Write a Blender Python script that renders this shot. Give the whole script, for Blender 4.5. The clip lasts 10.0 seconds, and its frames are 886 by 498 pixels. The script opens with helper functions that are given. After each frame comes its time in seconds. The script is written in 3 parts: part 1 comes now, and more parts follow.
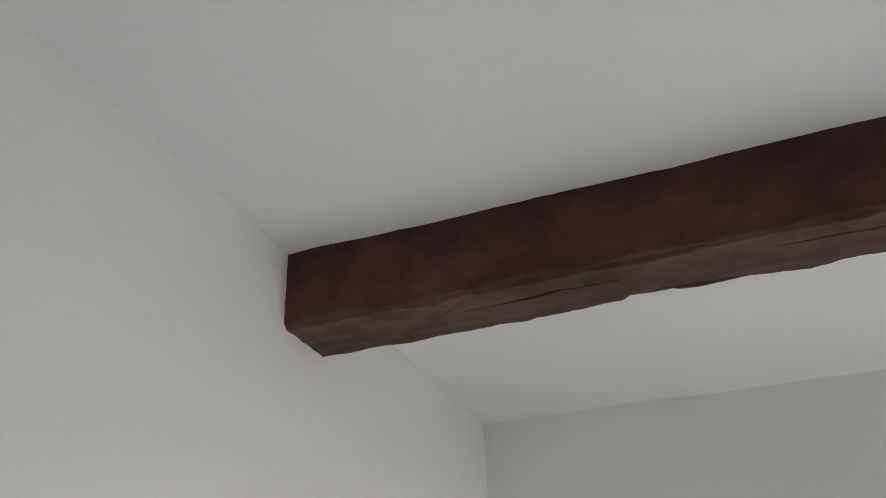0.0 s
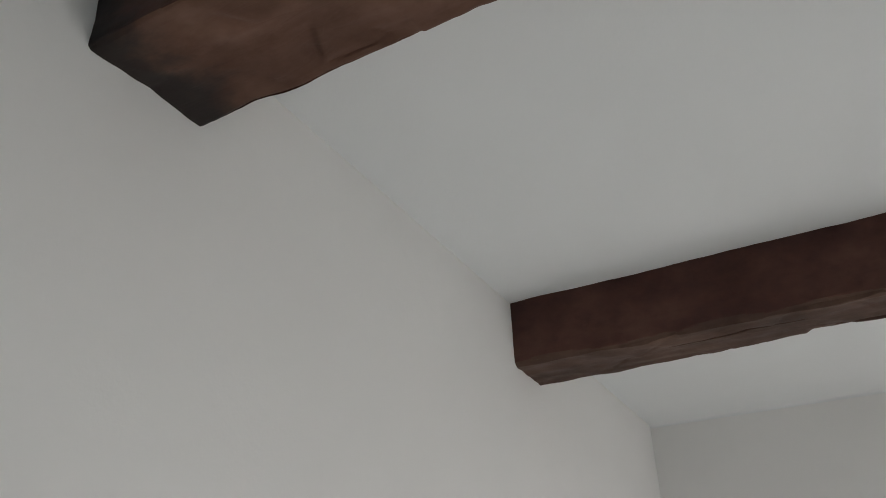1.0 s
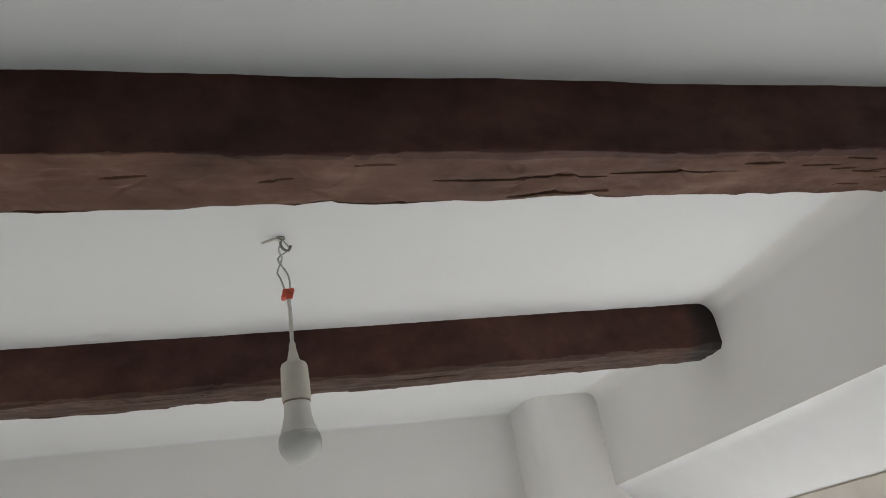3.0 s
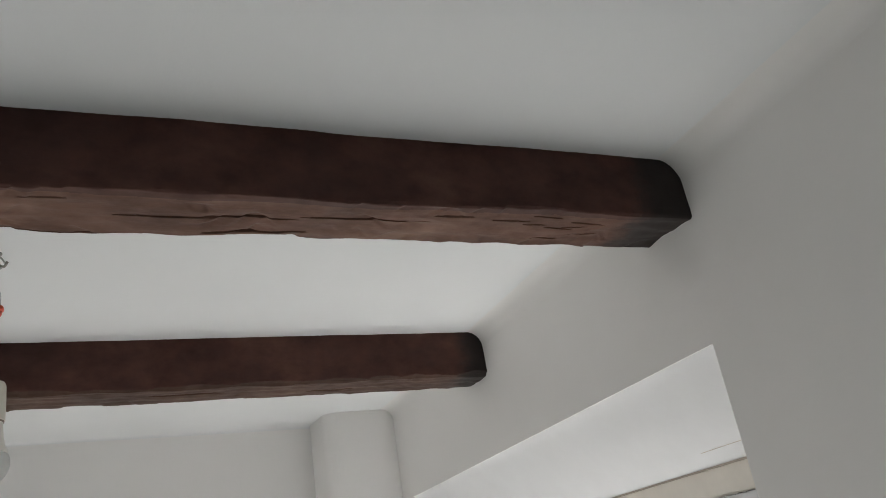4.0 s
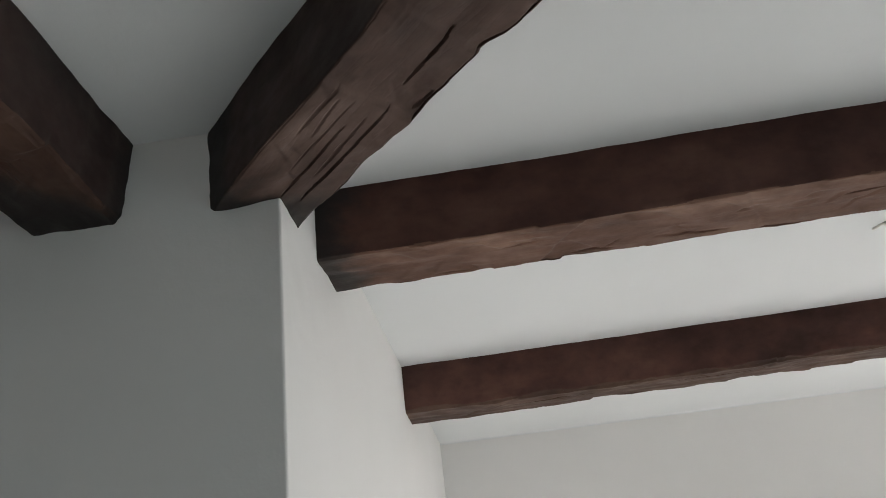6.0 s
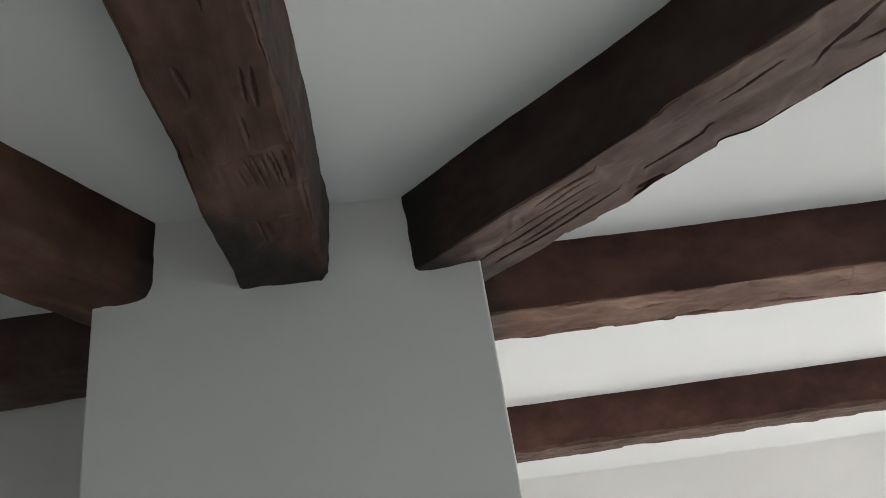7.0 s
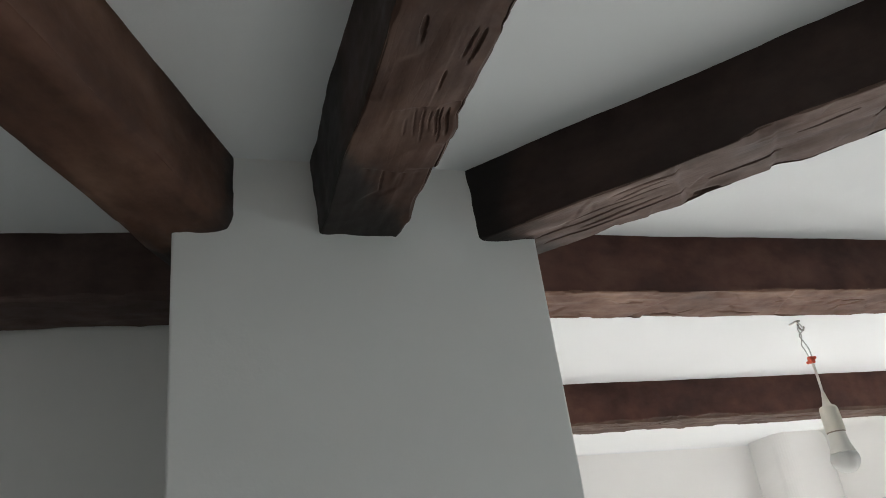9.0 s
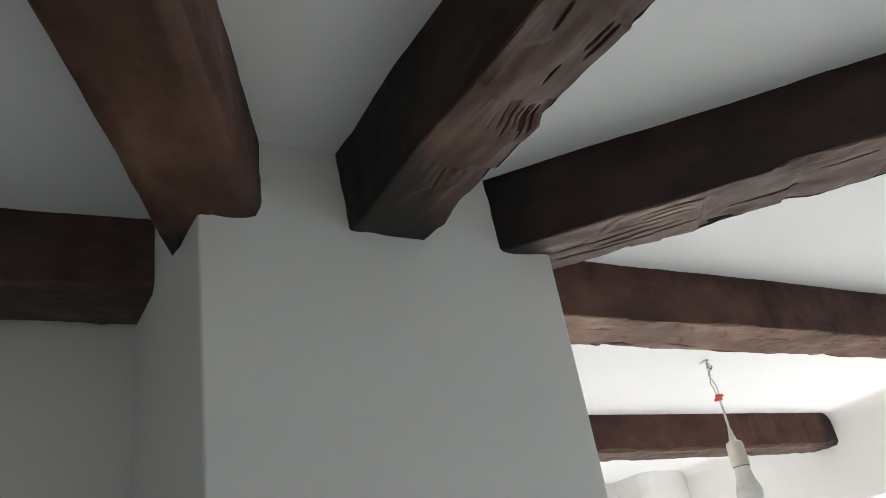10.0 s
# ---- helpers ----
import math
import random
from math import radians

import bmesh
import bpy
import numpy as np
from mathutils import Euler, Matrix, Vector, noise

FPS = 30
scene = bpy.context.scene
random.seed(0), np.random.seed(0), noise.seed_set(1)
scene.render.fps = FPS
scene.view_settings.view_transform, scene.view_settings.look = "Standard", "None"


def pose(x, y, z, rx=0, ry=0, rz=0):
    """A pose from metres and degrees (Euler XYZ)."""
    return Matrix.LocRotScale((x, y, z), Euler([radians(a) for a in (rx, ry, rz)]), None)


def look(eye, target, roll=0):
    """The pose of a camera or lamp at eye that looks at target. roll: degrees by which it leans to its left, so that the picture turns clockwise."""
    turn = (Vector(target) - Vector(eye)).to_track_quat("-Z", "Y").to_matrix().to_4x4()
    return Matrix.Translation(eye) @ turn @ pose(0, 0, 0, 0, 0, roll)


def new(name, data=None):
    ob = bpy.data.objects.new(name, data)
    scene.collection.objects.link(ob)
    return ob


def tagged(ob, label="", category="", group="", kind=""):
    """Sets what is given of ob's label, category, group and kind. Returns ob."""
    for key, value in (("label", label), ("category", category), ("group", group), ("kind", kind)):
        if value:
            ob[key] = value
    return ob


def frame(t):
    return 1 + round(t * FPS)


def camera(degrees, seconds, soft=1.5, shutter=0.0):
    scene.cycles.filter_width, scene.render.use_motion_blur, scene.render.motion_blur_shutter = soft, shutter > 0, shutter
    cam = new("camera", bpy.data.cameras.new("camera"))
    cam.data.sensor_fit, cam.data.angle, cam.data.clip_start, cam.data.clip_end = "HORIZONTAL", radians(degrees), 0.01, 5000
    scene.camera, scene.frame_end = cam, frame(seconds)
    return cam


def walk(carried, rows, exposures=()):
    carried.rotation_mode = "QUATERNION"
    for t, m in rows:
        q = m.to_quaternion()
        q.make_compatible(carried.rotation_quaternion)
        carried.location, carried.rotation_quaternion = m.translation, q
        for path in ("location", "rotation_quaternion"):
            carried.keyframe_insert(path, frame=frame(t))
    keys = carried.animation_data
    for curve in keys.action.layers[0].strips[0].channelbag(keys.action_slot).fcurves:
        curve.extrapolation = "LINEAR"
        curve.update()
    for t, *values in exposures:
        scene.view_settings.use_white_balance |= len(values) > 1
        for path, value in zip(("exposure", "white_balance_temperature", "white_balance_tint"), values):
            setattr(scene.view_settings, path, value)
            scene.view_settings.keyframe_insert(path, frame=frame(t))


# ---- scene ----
cam = camera(57.93, 10.0, soft=0.75)

PATH = [
    (0.0, (0.5092, 0.1687, 1.6241), (-0.0649, 1.8269, 2.5935), -2.52),
    (0.5, (0.4623, 0.0213, 1.6345), (-0.2570, 1.6120, 2.6200), -2.58),
    (1.0, (0.4483, -0.1222, 1.612), (-0.3486, 1.4478, 2.5563), -2.04),
    (1.5, (0.5208, -0.2434, 1.5685), (-0.1505, 1.3971, 2.4948), -2.74),
    (2.0, (0.521, -0.3769, 1.5849), (0.2177, 1.3864, 2.4788), -5.47),
    (2.5, (0.6163, -0.4786, 1.5899), (0.7642, 1.3187, 2.4545), -7.51),
    (3.0, (0.8006, -0.5819, 1.582), (1.393, 1.1436, 2.4015), -9.73),
    (3.2, (0.8769, -0.6257, 1.5744), (1.5998, 1.0567, 2.3788), -9.93),
    (3.5, (0.9761, -0.6807, 1.5673), (1.8387, 0.9552, 2.358), -10.04),
    (3.8, (1.0302, -0.7146, 1.5667), (1.9223, 0.9122, 2.355), -9.81),
    (4.1, (1.0172, -0.7282, 1.5689), (1.8316, 0.9288, 2.357), -9.28),
    (4.3, (0.9604, -0.7262, 1.5704), (1.665, 0.9734, 2.3547), -8.77),
    (4.5, (0.8817, -0.7199, 1.5714), (1.4536, 1.0316, 2.3494), -8.21),
    (5.0, (0.6033, -0.7586, 1.5756), (0.7927, 1.0785, 2.3433), -6.42),
    (5.5, (0.3619, -0.7864, 1.5773), (0.2795, 1.0508, 2.3633), -5.93),
    (6.0, (0.2102, -0.7695, 1.5875), (0.1271, 1.033, 2.4502), -7.08),
    (6.2, (0.1598, -0.7895, 1.5962), (0.0948, 1.0026, 2.4816), -7.45),
    (6.55, (0.0404, -0.8247, 1.6084), (0.0479, 0.9521, 2.5242), -8.16),
    (6.9, (-0.0958, -0.857, 1.6137), (0.0354, 0.908, 2.5426), -8.84),
    (7.3, (-0.1844, -0.8838, 1.61), (0.0921, 0.8679, 2.5347), -9.25),
    (7.5, (-0.1949, -0.8933, 1.6053), (0.1446, 0.851, 2.5232), -9.3),
    (8.0, (-0.2216, -0.9009, 1.5825), (0.2557, 0.828, 2.4674), -9.03),
    (8.5, (-0.3824, -0.9288, 1.5685), (0.1868, 0.7783, 2.4413), -8.79),
    (9.0, (-0.4559, -0.8598, 1.5829), (0.177, 0.8238, 2.4575), -7.94),
    (9.5, (-0.5042, -0.7623, 1.5792), (0.254, 0.8565, 2.4762), -8.18),
    (10.0, (-0.6554, -0.7145, 1.5978), (0.3509, 0.7582, 2.5024), -10.15),
]
walk(cam, [(t, look(eye, target, roll)) for t, eye, target, roll in PATH],
     exposures=[(0.0, -0.94), (1.0, -1.02), (2.0, -0.88), (2.5, -0.77), (3.2, -0.80), (4.3, -0.80), (5.0, -0.78), (5.5, -0.65), (6.2, -0.32), (7.3, 0.02), (8.5, 0.03), (9.5, 0.20), (10.0, 0.32)])

# ---------------------------------------------------------------- world and light
world = bpy.data.worlds.new("sky")
scene.world = world
world.use_nodes = True
wn = world.node_tree.nodes
sky = wn.new("ShaderNodeTexSky")
sky.sky_type = "NISHITA"
sky.sun_disc = False
sky.sun_elevation, sky.sun_rotation = radians(48), radians(-60)
world.node_tree.links.new(sky.outputs[0], wn["Background"].inputs[0])
wn["Background"].inputs[1].default_value = 0.12

sun = new("sun", bpy.data.lights.new("sun", "SUN"))
sun.data.energy, sun.data.angle, sun.data.color = 2.5, radians(0.5), (1.0, 0.95, 0.88)
sun.matrix_world = look((0, 0, 6), (1.6, -3.5, 0.0))


def sky_panel(name, place, toward, wide, high, watts, colour, spread=math.pi):
    """Daylight standing in a window's opening."""
    lamp = new(name, bpy.data.lights.new(name, "AREA"))
    lamp.data.shape, lamp.data.size, lamp.data.size_y = "RECTANGLE", wide, high
    lamp.data.energy, lamp.data.color = watts, colour
    lamp.data.spread = spread
    lamp.matrix_world = look(place, toward)
    return lamp


H = 2.15            # ceiling
FRONT, LEFT = -2.60, -2.30
PIER = -0.461       # far face of the pier


SKEW = 0.060        # of the window wall


def right_x(y):
    """The window wall runs a little askew."""
    return 1.917 + SKEW * (y - 0.13)


def back_y(x):
    return 1.864 + 0.02 * x


def wing_y(x):
    """Rear wall of the dark wing beside the pier."""
    return 0.277 - 0.10 * x


WIN_Y0, WIN_Y1, WIN_Z0, WIN_Z1 = 0.163, 1.72, 0.80, 1.852
WALL = 0.34

sky_panel("daylight_window", (right_x(0.9) + 0.10, 0.92, 1.20), (right_x(0.9) - 0.64, 0.92, 0.10), 1.45, 0.36, 47, (1.0, 0.985, 0.968), radians(172))
sky_panel("daylight_second_window", (right_x(-1.1) + 0.10, -1.1, 1.20), (right_x(-1.1) - 0.68, -1.1, 0.55), 0.95, 0.36, 8.3, (0.735, 0.922, 0.965))


# ---------------------------------------------------------------- materials
def material(name):
    m = bpy.data.materials.new(name)
    m.use_nodes = True
    n, l = m.node_tree.nodes, m.node_tree.links
    return m, n, l, n["Principled BSDF"]


def noise_tex(n, l, scale, detail=4, rough=0.6, squash=None, kind="Object"):
    tc = n.new("ShaderNodeTexCoord")
    t = n.new("ShaderNodeTexNoise")
    t.inputs["Scale"].default_value, t.inputs["Detail"].default_value, t.inputs["Roughness"].default_value = scale, detail, rough
    if squash:
        mp = n.new("ShaderNodeMapping")
        mp.inputs["Scale"].default_value = squash
        l.new(tc.outputs[kind], mp.inputs[0])
        l.new(mp.outputs[0], t.inputs["Vector"])
    else:
        l.new(tc.outputs[kind], t.inputs["Vector"])
    return t


def ramp(n, l, source, stops):
    r = n.new("ShaderNodeValToRGB")
    el = r.color_ramp.elements
    while len(el) < len(stops):
        el.new(0.5)
    for e, (p, c) in zip(el, stops):
        e.position, e.color = p, (*c, 1)
    l.new(source, r.inputs[0])
    return r


def bump(n, l, p, layers):
    last = None
    for source, strength, distance in layers:
        b = n.new("ShaderNodeBump")
        b.inputs["Strength"].default_value, b.inputs["Distance"].default_value = strength, distance
        l.new(source, b.inputs["Height"])
        if last:
            l.new(last.outputs[0], b.inputs["Normal"])
        last = b
    l.new(last.outputs[0], p.inputs["Normal"])


def plaster(name, low, high, rough=0.85):
    m, n, l, p = material(name)
    a, b, c = noise_tex(n, l, 1.6, 3), noise_tex(n, l, 38, 5), noise_tex(n, l, 260, 3)
    r = ramp(n, l, a.outputs[0], [(0.3, low), (0.7, high)])
    l.new(r.outputs[0], p.inputs["Base Color"])
    p.inputs["Roughness"].default_value = rough
    w = noise_tex(n, l, 5.5, 2)
    bump(n, l, p, [(w.outputs[0], 0.35, 0.012), (b.outputs[0], 0.25, 0.002), (c.outputs[0], 0.2, 0.0006)])
    return m


def plain(name, colour, rough=0.5, metal=0.0, scale=60, amount=0.12, relief=0.1):
    m, n, l, p = material(name)
    a = noise_tex(n, l, scale, 4)
    lo = tuple(v * (1 - amount) for v in colour)
    hi = tuple(min(1, v * (1 + amount)) for v in colour)
    r = ramp(n, l, a.outputs[0], [(0.3, lo), (0.7, hi)])
    l.new(r.outputs[0], p.inputs["Base Color"])
    p.inputs["Roughness"].default_value, p.inputs["Metallic"].default_value = rough, metal
    bump(n, l, p, [(a.outputs[0], relief, 0.0004)])
    return m


def timber(name, dark, mid, light, streak, relief, hewn, split, stain_shade=None):
    """Old oak: long grain, blotches of stain, and tool marks where it was hewn. stain_shade: length of the beam, how
    far stain and painted shade darken each end, and how much further to one side.
    """
    m, n, l, p = material(name)
    grain = noise_tex(n, l, 46, 6, 0.6, squash=(0.16, 1, 1))
    fine = noise_tex(n, l, 210, 4, 0.6, squash=(0.06, 1, 1))
    patch = noise_tex(n, l, 9.0, 5, 0.58, squash=(0.62, 1, 1))
    blot = noise_tex(n, l, 26, 5, 0.6, squash=(0.8, 1, 1))
    r = ramp(n, l, patch.outputs[0], [(0.30, dark), (0.52, mid), (0.74, light)])
    g = ramp(n, l, grain.outputs[0], [(0.28, (0.55, 0.52, 0.50)), (0.52, (1.0, 1.0, 1.0)), (0.8, (1.25, 1.2, 1.16))])
    k = ramp(n, l, blot.outputs[0], [(0.30, (0.66, 0.63, 0.62)), (0.55, (1.0, 1.0, 1.0)), (0.75, (1.16, 1.13, 1.10))])
    # thin drying cracks along the grain and short oblique tool nicks, here and there
    lines = noise_tex(n, l, 34, 2, 0.5, squash=(0.045, 1, 1))
    nicks = noise_tex(n, l, 40, 2, 0.5)
    spin = n.new("ShaderNodeMapping")
    spin.inputs["Rotation"].default_value, spin.inputs["Scale"].default_value = (0, 0, radians(33)), (0.16, 1, 1)
    spot = n.new("ShaderNodeTexCoord")
    l.new(spot.outputs["Object"], spin.inputs[0])
    l.new(spin.outputs[0], nicks.inputs["Vector"])
    some = noise_tex(n, l, 11, 2, 0.5, squash=(0.5, 1, 1))
    one = (1.0, 1.0, 1.0)
    cut = (0.22, 0.18, 0.17)
    where = ramp(n, l, some.outputs[0], [(0.57, (0,) * 3), (0.64, (split,) * 3)])
    where2 = ramp(n, l, some.outputs[0], [(0.36, (split,) * 3), (0.46, (0,) * 3)])
    crack = ramp(n, l, lines.outputs[0], [(0.478, one), (0.496, cut), (0.504, cut), (0.522, one)])
    nick = ramp(n, l, nicks.outputs[0], [(0.470, one), (0.494, cut), (0.503, cut), (0.508, one)])
    out = r.outputs[0]
    for source, mask in ((crack, where), (nick, where2)):
        mix = n.new("ShaderNodeMix")
        mix.data_type, mix.blend_type = "RGBA", "MULTIPLY"
        l.new(mask.outputs[0], mix.inputs["Factor"])
        l.new(out, mix.inputs[6])
        l.new(source.outputs[0], mix.inputs[7])
        out = mix.outputs[2]
    for source, amount in ((g, streak), (k, 0.75)):
        mix = n.new("ShaderNodeMix")
        mix.data_type, mix.blend_type = "RGBA", "MULTIPLY"
        mix.inputs["Factor"].default_value = amount
        l.new(out, mix.inputs[6])
        l.new(source.outputs[0], mix.inputs[7])
        out = mix.outputs[2]
    if stain_shade and max(stain_shade[1:3]) > 0:
        # stain and wall shade painted into the ends' colour, with a ragged soft border
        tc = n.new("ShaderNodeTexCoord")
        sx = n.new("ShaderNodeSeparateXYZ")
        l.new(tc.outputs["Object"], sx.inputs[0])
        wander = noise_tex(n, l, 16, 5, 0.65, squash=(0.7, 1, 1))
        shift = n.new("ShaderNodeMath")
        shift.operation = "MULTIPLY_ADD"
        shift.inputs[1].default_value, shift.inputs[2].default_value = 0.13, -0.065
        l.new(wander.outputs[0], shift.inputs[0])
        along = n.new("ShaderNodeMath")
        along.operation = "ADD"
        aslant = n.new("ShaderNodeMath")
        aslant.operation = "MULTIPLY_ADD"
        aslant.inputs[1].default_value = stain_shade[3] if len(stain_shade) > 3 else 0.0
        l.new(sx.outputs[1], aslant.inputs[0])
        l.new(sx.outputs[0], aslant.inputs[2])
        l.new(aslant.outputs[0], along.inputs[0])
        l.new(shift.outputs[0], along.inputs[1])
        for reach, e0, e1 in ((stain_shade[1], stain_shade[1] + 0.035, stain_shade[1] - 0.030), (stain_shade[2], stain_shade[0] - stain_shade[2] - 0.035, stain_shade[0] - stain_shade[2] + 0.030)):
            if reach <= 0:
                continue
            end_dark = n.new("ShaderNodeMapRange")
            end_dark.interpolation_type = "SMOOTHSTEP"
            end_dark.inputs["From Min"].default_value, end_dark.inputs["From Max"].default_value = e0, e1
            end_dark.inputs["To Max"].default_value = 0.93
            l.new(along.outputs[0], end_dark.inputs["Value"])
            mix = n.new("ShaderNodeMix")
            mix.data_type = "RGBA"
            l.new(end_dark.outputs[0], mix.inputs["Factor"])
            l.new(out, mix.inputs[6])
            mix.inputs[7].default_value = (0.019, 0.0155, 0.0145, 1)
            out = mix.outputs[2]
    l.new(out, p.inputs["Base Color"])
    rr = ramp(n, l, blot.outputs[0], [(0.3, (0.72,) * 3), (0.7, (0.52,) * 3)])
    l.new(rr.outputs[0], p.inputs["Roughness"])
    p.inputs["Specular IOR Level"].default_value = 0.28
    tc, mp, vo = n.new("ShaderNodeTexCoord"), n.new("ShaderNodeMapping"), n.new("ShaderNodeTexVoronoi")
    mp.inputs["Scale"].default_value, mp.inputs["Rotation"].default_value = (0.55, 1.0, 1.0), (0, 0, radians(24))
    vo.inputs["Scale"].default_value = 34
    l.new(tc.outputs["Object"], mp.inputs[0])
    l.new(mp.outputs[0], vo.inputs["Vector"])
    bump(n, l, p, [(patch.outputs[0], 0.35, 0.006), (vo.outputs["Distance"], hewn, 0.004), (blot.outputs[0], relief, 0.003),
                   (grain.outputs[0], relief * 0.25, 0.0014), (fine.outputs[0], relief * 0.3, 0.0006),
                   (crack.outputs[0], 0.5 * split, 0.0012), (nick.outputs[0], 0.6 * split, 0.0016)])
    return m


WHITE = plaster("white_wall_plaster", (0.810, 0.800, 0.784), (0.848, 0.838, 0.821))
CEIL = plaster("white_ceiling_plaster", (0.775, 0.790, 0.793), (0.810, 0.825, 0.828))
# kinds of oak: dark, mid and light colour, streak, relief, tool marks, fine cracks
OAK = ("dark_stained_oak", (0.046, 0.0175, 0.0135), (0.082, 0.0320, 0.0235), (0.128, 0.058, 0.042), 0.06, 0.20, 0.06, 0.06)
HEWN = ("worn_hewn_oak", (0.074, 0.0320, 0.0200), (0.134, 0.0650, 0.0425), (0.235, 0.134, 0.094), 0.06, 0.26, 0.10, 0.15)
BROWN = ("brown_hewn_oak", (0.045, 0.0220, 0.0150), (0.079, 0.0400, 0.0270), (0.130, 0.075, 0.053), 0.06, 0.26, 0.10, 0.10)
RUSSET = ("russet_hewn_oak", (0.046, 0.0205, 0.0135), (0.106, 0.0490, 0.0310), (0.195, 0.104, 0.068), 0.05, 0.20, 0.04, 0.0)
# the same russet wood for the flank, with its shade put into the colour
RUSSET_SHADED = ("shaded_russet_oak", (0.050, 0.0225, 0.0145), (0.094, 0.0440, 0.0275), (0.150, 0.078, 0.050), 0.05, 0.20, 0.04, 0.0)
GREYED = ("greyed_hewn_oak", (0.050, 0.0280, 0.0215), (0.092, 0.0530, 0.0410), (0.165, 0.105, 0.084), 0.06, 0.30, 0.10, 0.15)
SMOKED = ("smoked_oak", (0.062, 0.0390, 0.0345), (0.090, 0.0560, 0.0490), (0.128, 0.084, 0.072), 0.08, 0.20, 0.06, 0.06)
DARK = ("near_black_oak", (0.030, 0.0180, 0.0157), (0.044, 0.0255, 0.0218), (0.068, 0.040, 0.033), 0.08, 0.20, 0.06, 0.06)
FLOOR = plain("pale_tile_floor", (0.665, 0.65, 0.632), 0.55, scale=9, amount=0.2)
PAINT = plain("white_window_paint", (0.655, 0.66, 0.665), 0.5, scale=14, amount=0.02, relief=0.03)
PVC = plain("pale_lamp_plastic", (0.68, 0.645, 0.56), 0.4, scale=30, amount=0.06)
BULB_BODY = plain("white_bulb_plastic", (0.76, 0.74, 0.69), 0.3, scale=30, amount=0.03)
RED = plain("red_terminal_plastic", (0.66, 0.10, 0.05), 0.4, scale=90, amount=0.25)
WIRE = plain("grey_wire_sleeve", (0.52, 0.52, 0.50), 0.5, scale=200, amount=0.2)
CABLE = plain("pale_cable_sleeve", (0.70, 0.675, 0.63), 0.5, scale=200, amount=0.1)
IRON = plain("zinc_hook_metal", (0.30, 0.29, 0.26), 0.45, 0.7, scale=150, amount=0.3)
SLAT = plain("grey_shutter_slats", (0.12, 0.12, 0.12), 0.5, scale=40, amount=0.2)
CREAM = plain("cream_board_paint", (0.80, 0.755, 0.68), 0.4, scale=14, amount=0.05)
TAN = plain("tan_joint_filler", (0.47, 0.41, 0.34), 0.7, scale=40, amount=0.1)
RUBBER = plain("dull_gasket", (0.26, 0.215, 0.17), 0.7, scale=60, amount=0.2)

GLASS, gn, gl, gp = material("window_glass")
gp.inputs["Transmission Weight"].default_value = 1.0
gp.inputs["Roughness"].default_value, gp.inputs["IOR"].default_value = 0.0, 1.45

FROST, fn, fl, fp = material("milky_bulb_glass")
fp.inputs["Base Color"].default_value = (0.93, 0.93, 0.91, 1)
fp.inputs["Transmission Weight"].default_value = 0.55
fp.inputs["IOR"].default_value = 1.45
fa = noise_tex(fn, fl, 20, 2)
fr = ramp(fn, fl, fa.outputs[0], [(0.3, (0.32,) * 3), (0.7, (0.46,) * 3)])
fl.new(fr.outputs[0], fp.inputs["Roughness"])


# ---------------------------------------------------------------- mesh helpers
def part(name, bm, mat, parent=None, label="", smooth=False):
    me = bpy.data.meshes.new(name)
    bmesh.ops.recalc_face_normals(bm, faces=bm.faces)
    bm.to_mesh(me)
    bm.free()
    me.materials.append(mat)
    if smooth:
        me.polygons.foreach_set("use_smooth", [True] * len(me.polygons))
        me.set_sharp_from_angle(angle=radians(40))
    ob = new(name, me)
    if parent:
        ob.parent = parent
        ob.matrix_parent_inverse = Matrix.Translation(-parent.location)
    if label:
        tagged(ob, label)
    return ob


def box(bm, lo, hi, bevel=0.0):
    lo, hi = Vector(lo), Vector(hi)
    got = bmesh.ops.create_cube(bm, size=1, matrix=Matrix.Translation((lo + hi) / 2) @ Matrix.Diagonal((*(hi - lo), 1)))
    if bevel:
        edges = list({e for v in got["verts"] for e in v.link_edges})
        bmesh.ops.bevel(bm, geom=edges, offset=bevel, segments=2, affect="EDGES", profile=0.6)


def prism(bm, outline, z0, z1):
    """A plan outline drawn up from z0 to z1."""
    low = [bm.verts.new((x, y, z0)) for x, y in outline]
    top = [bm.verts.new((x, y, z1)) for x, y in outline]
    bm.faces.new(low[::-1])
    bm.faces.new(top)
    k = len(outline)
    for i in range(k):
        bm.faces.new((low[i], low[(i + 1) % k], top[(i + 1) % k], top[i]))


def lathe(bm, profile, centre, axis=(0, 0, 1), turns=32):
    """A profile of (radius, height) turned round an axis through centre."""
    m = Vector((0, 0, 1)).rotation_difference(Vector(axis)).to_matrix()
    rings = []
    for r, h in profile:
        rings.append([bm.verts.new(Vector(centre) + m @ Vector((r * math.cos(a), r * math.sin(a), h)))
                      for a in (2 * math.pi * i / turns for i in range(turns))])
    for a, b in zip(rings, rings[1:]):
        for i in range(turns):
            bm.faces.new((a[i], a[(i + 1) % turns], b[(i + 1) % turns], b[i]))
    bm.faces.new(rings[0][::-1])
    bm.faces.new(rings[-1])


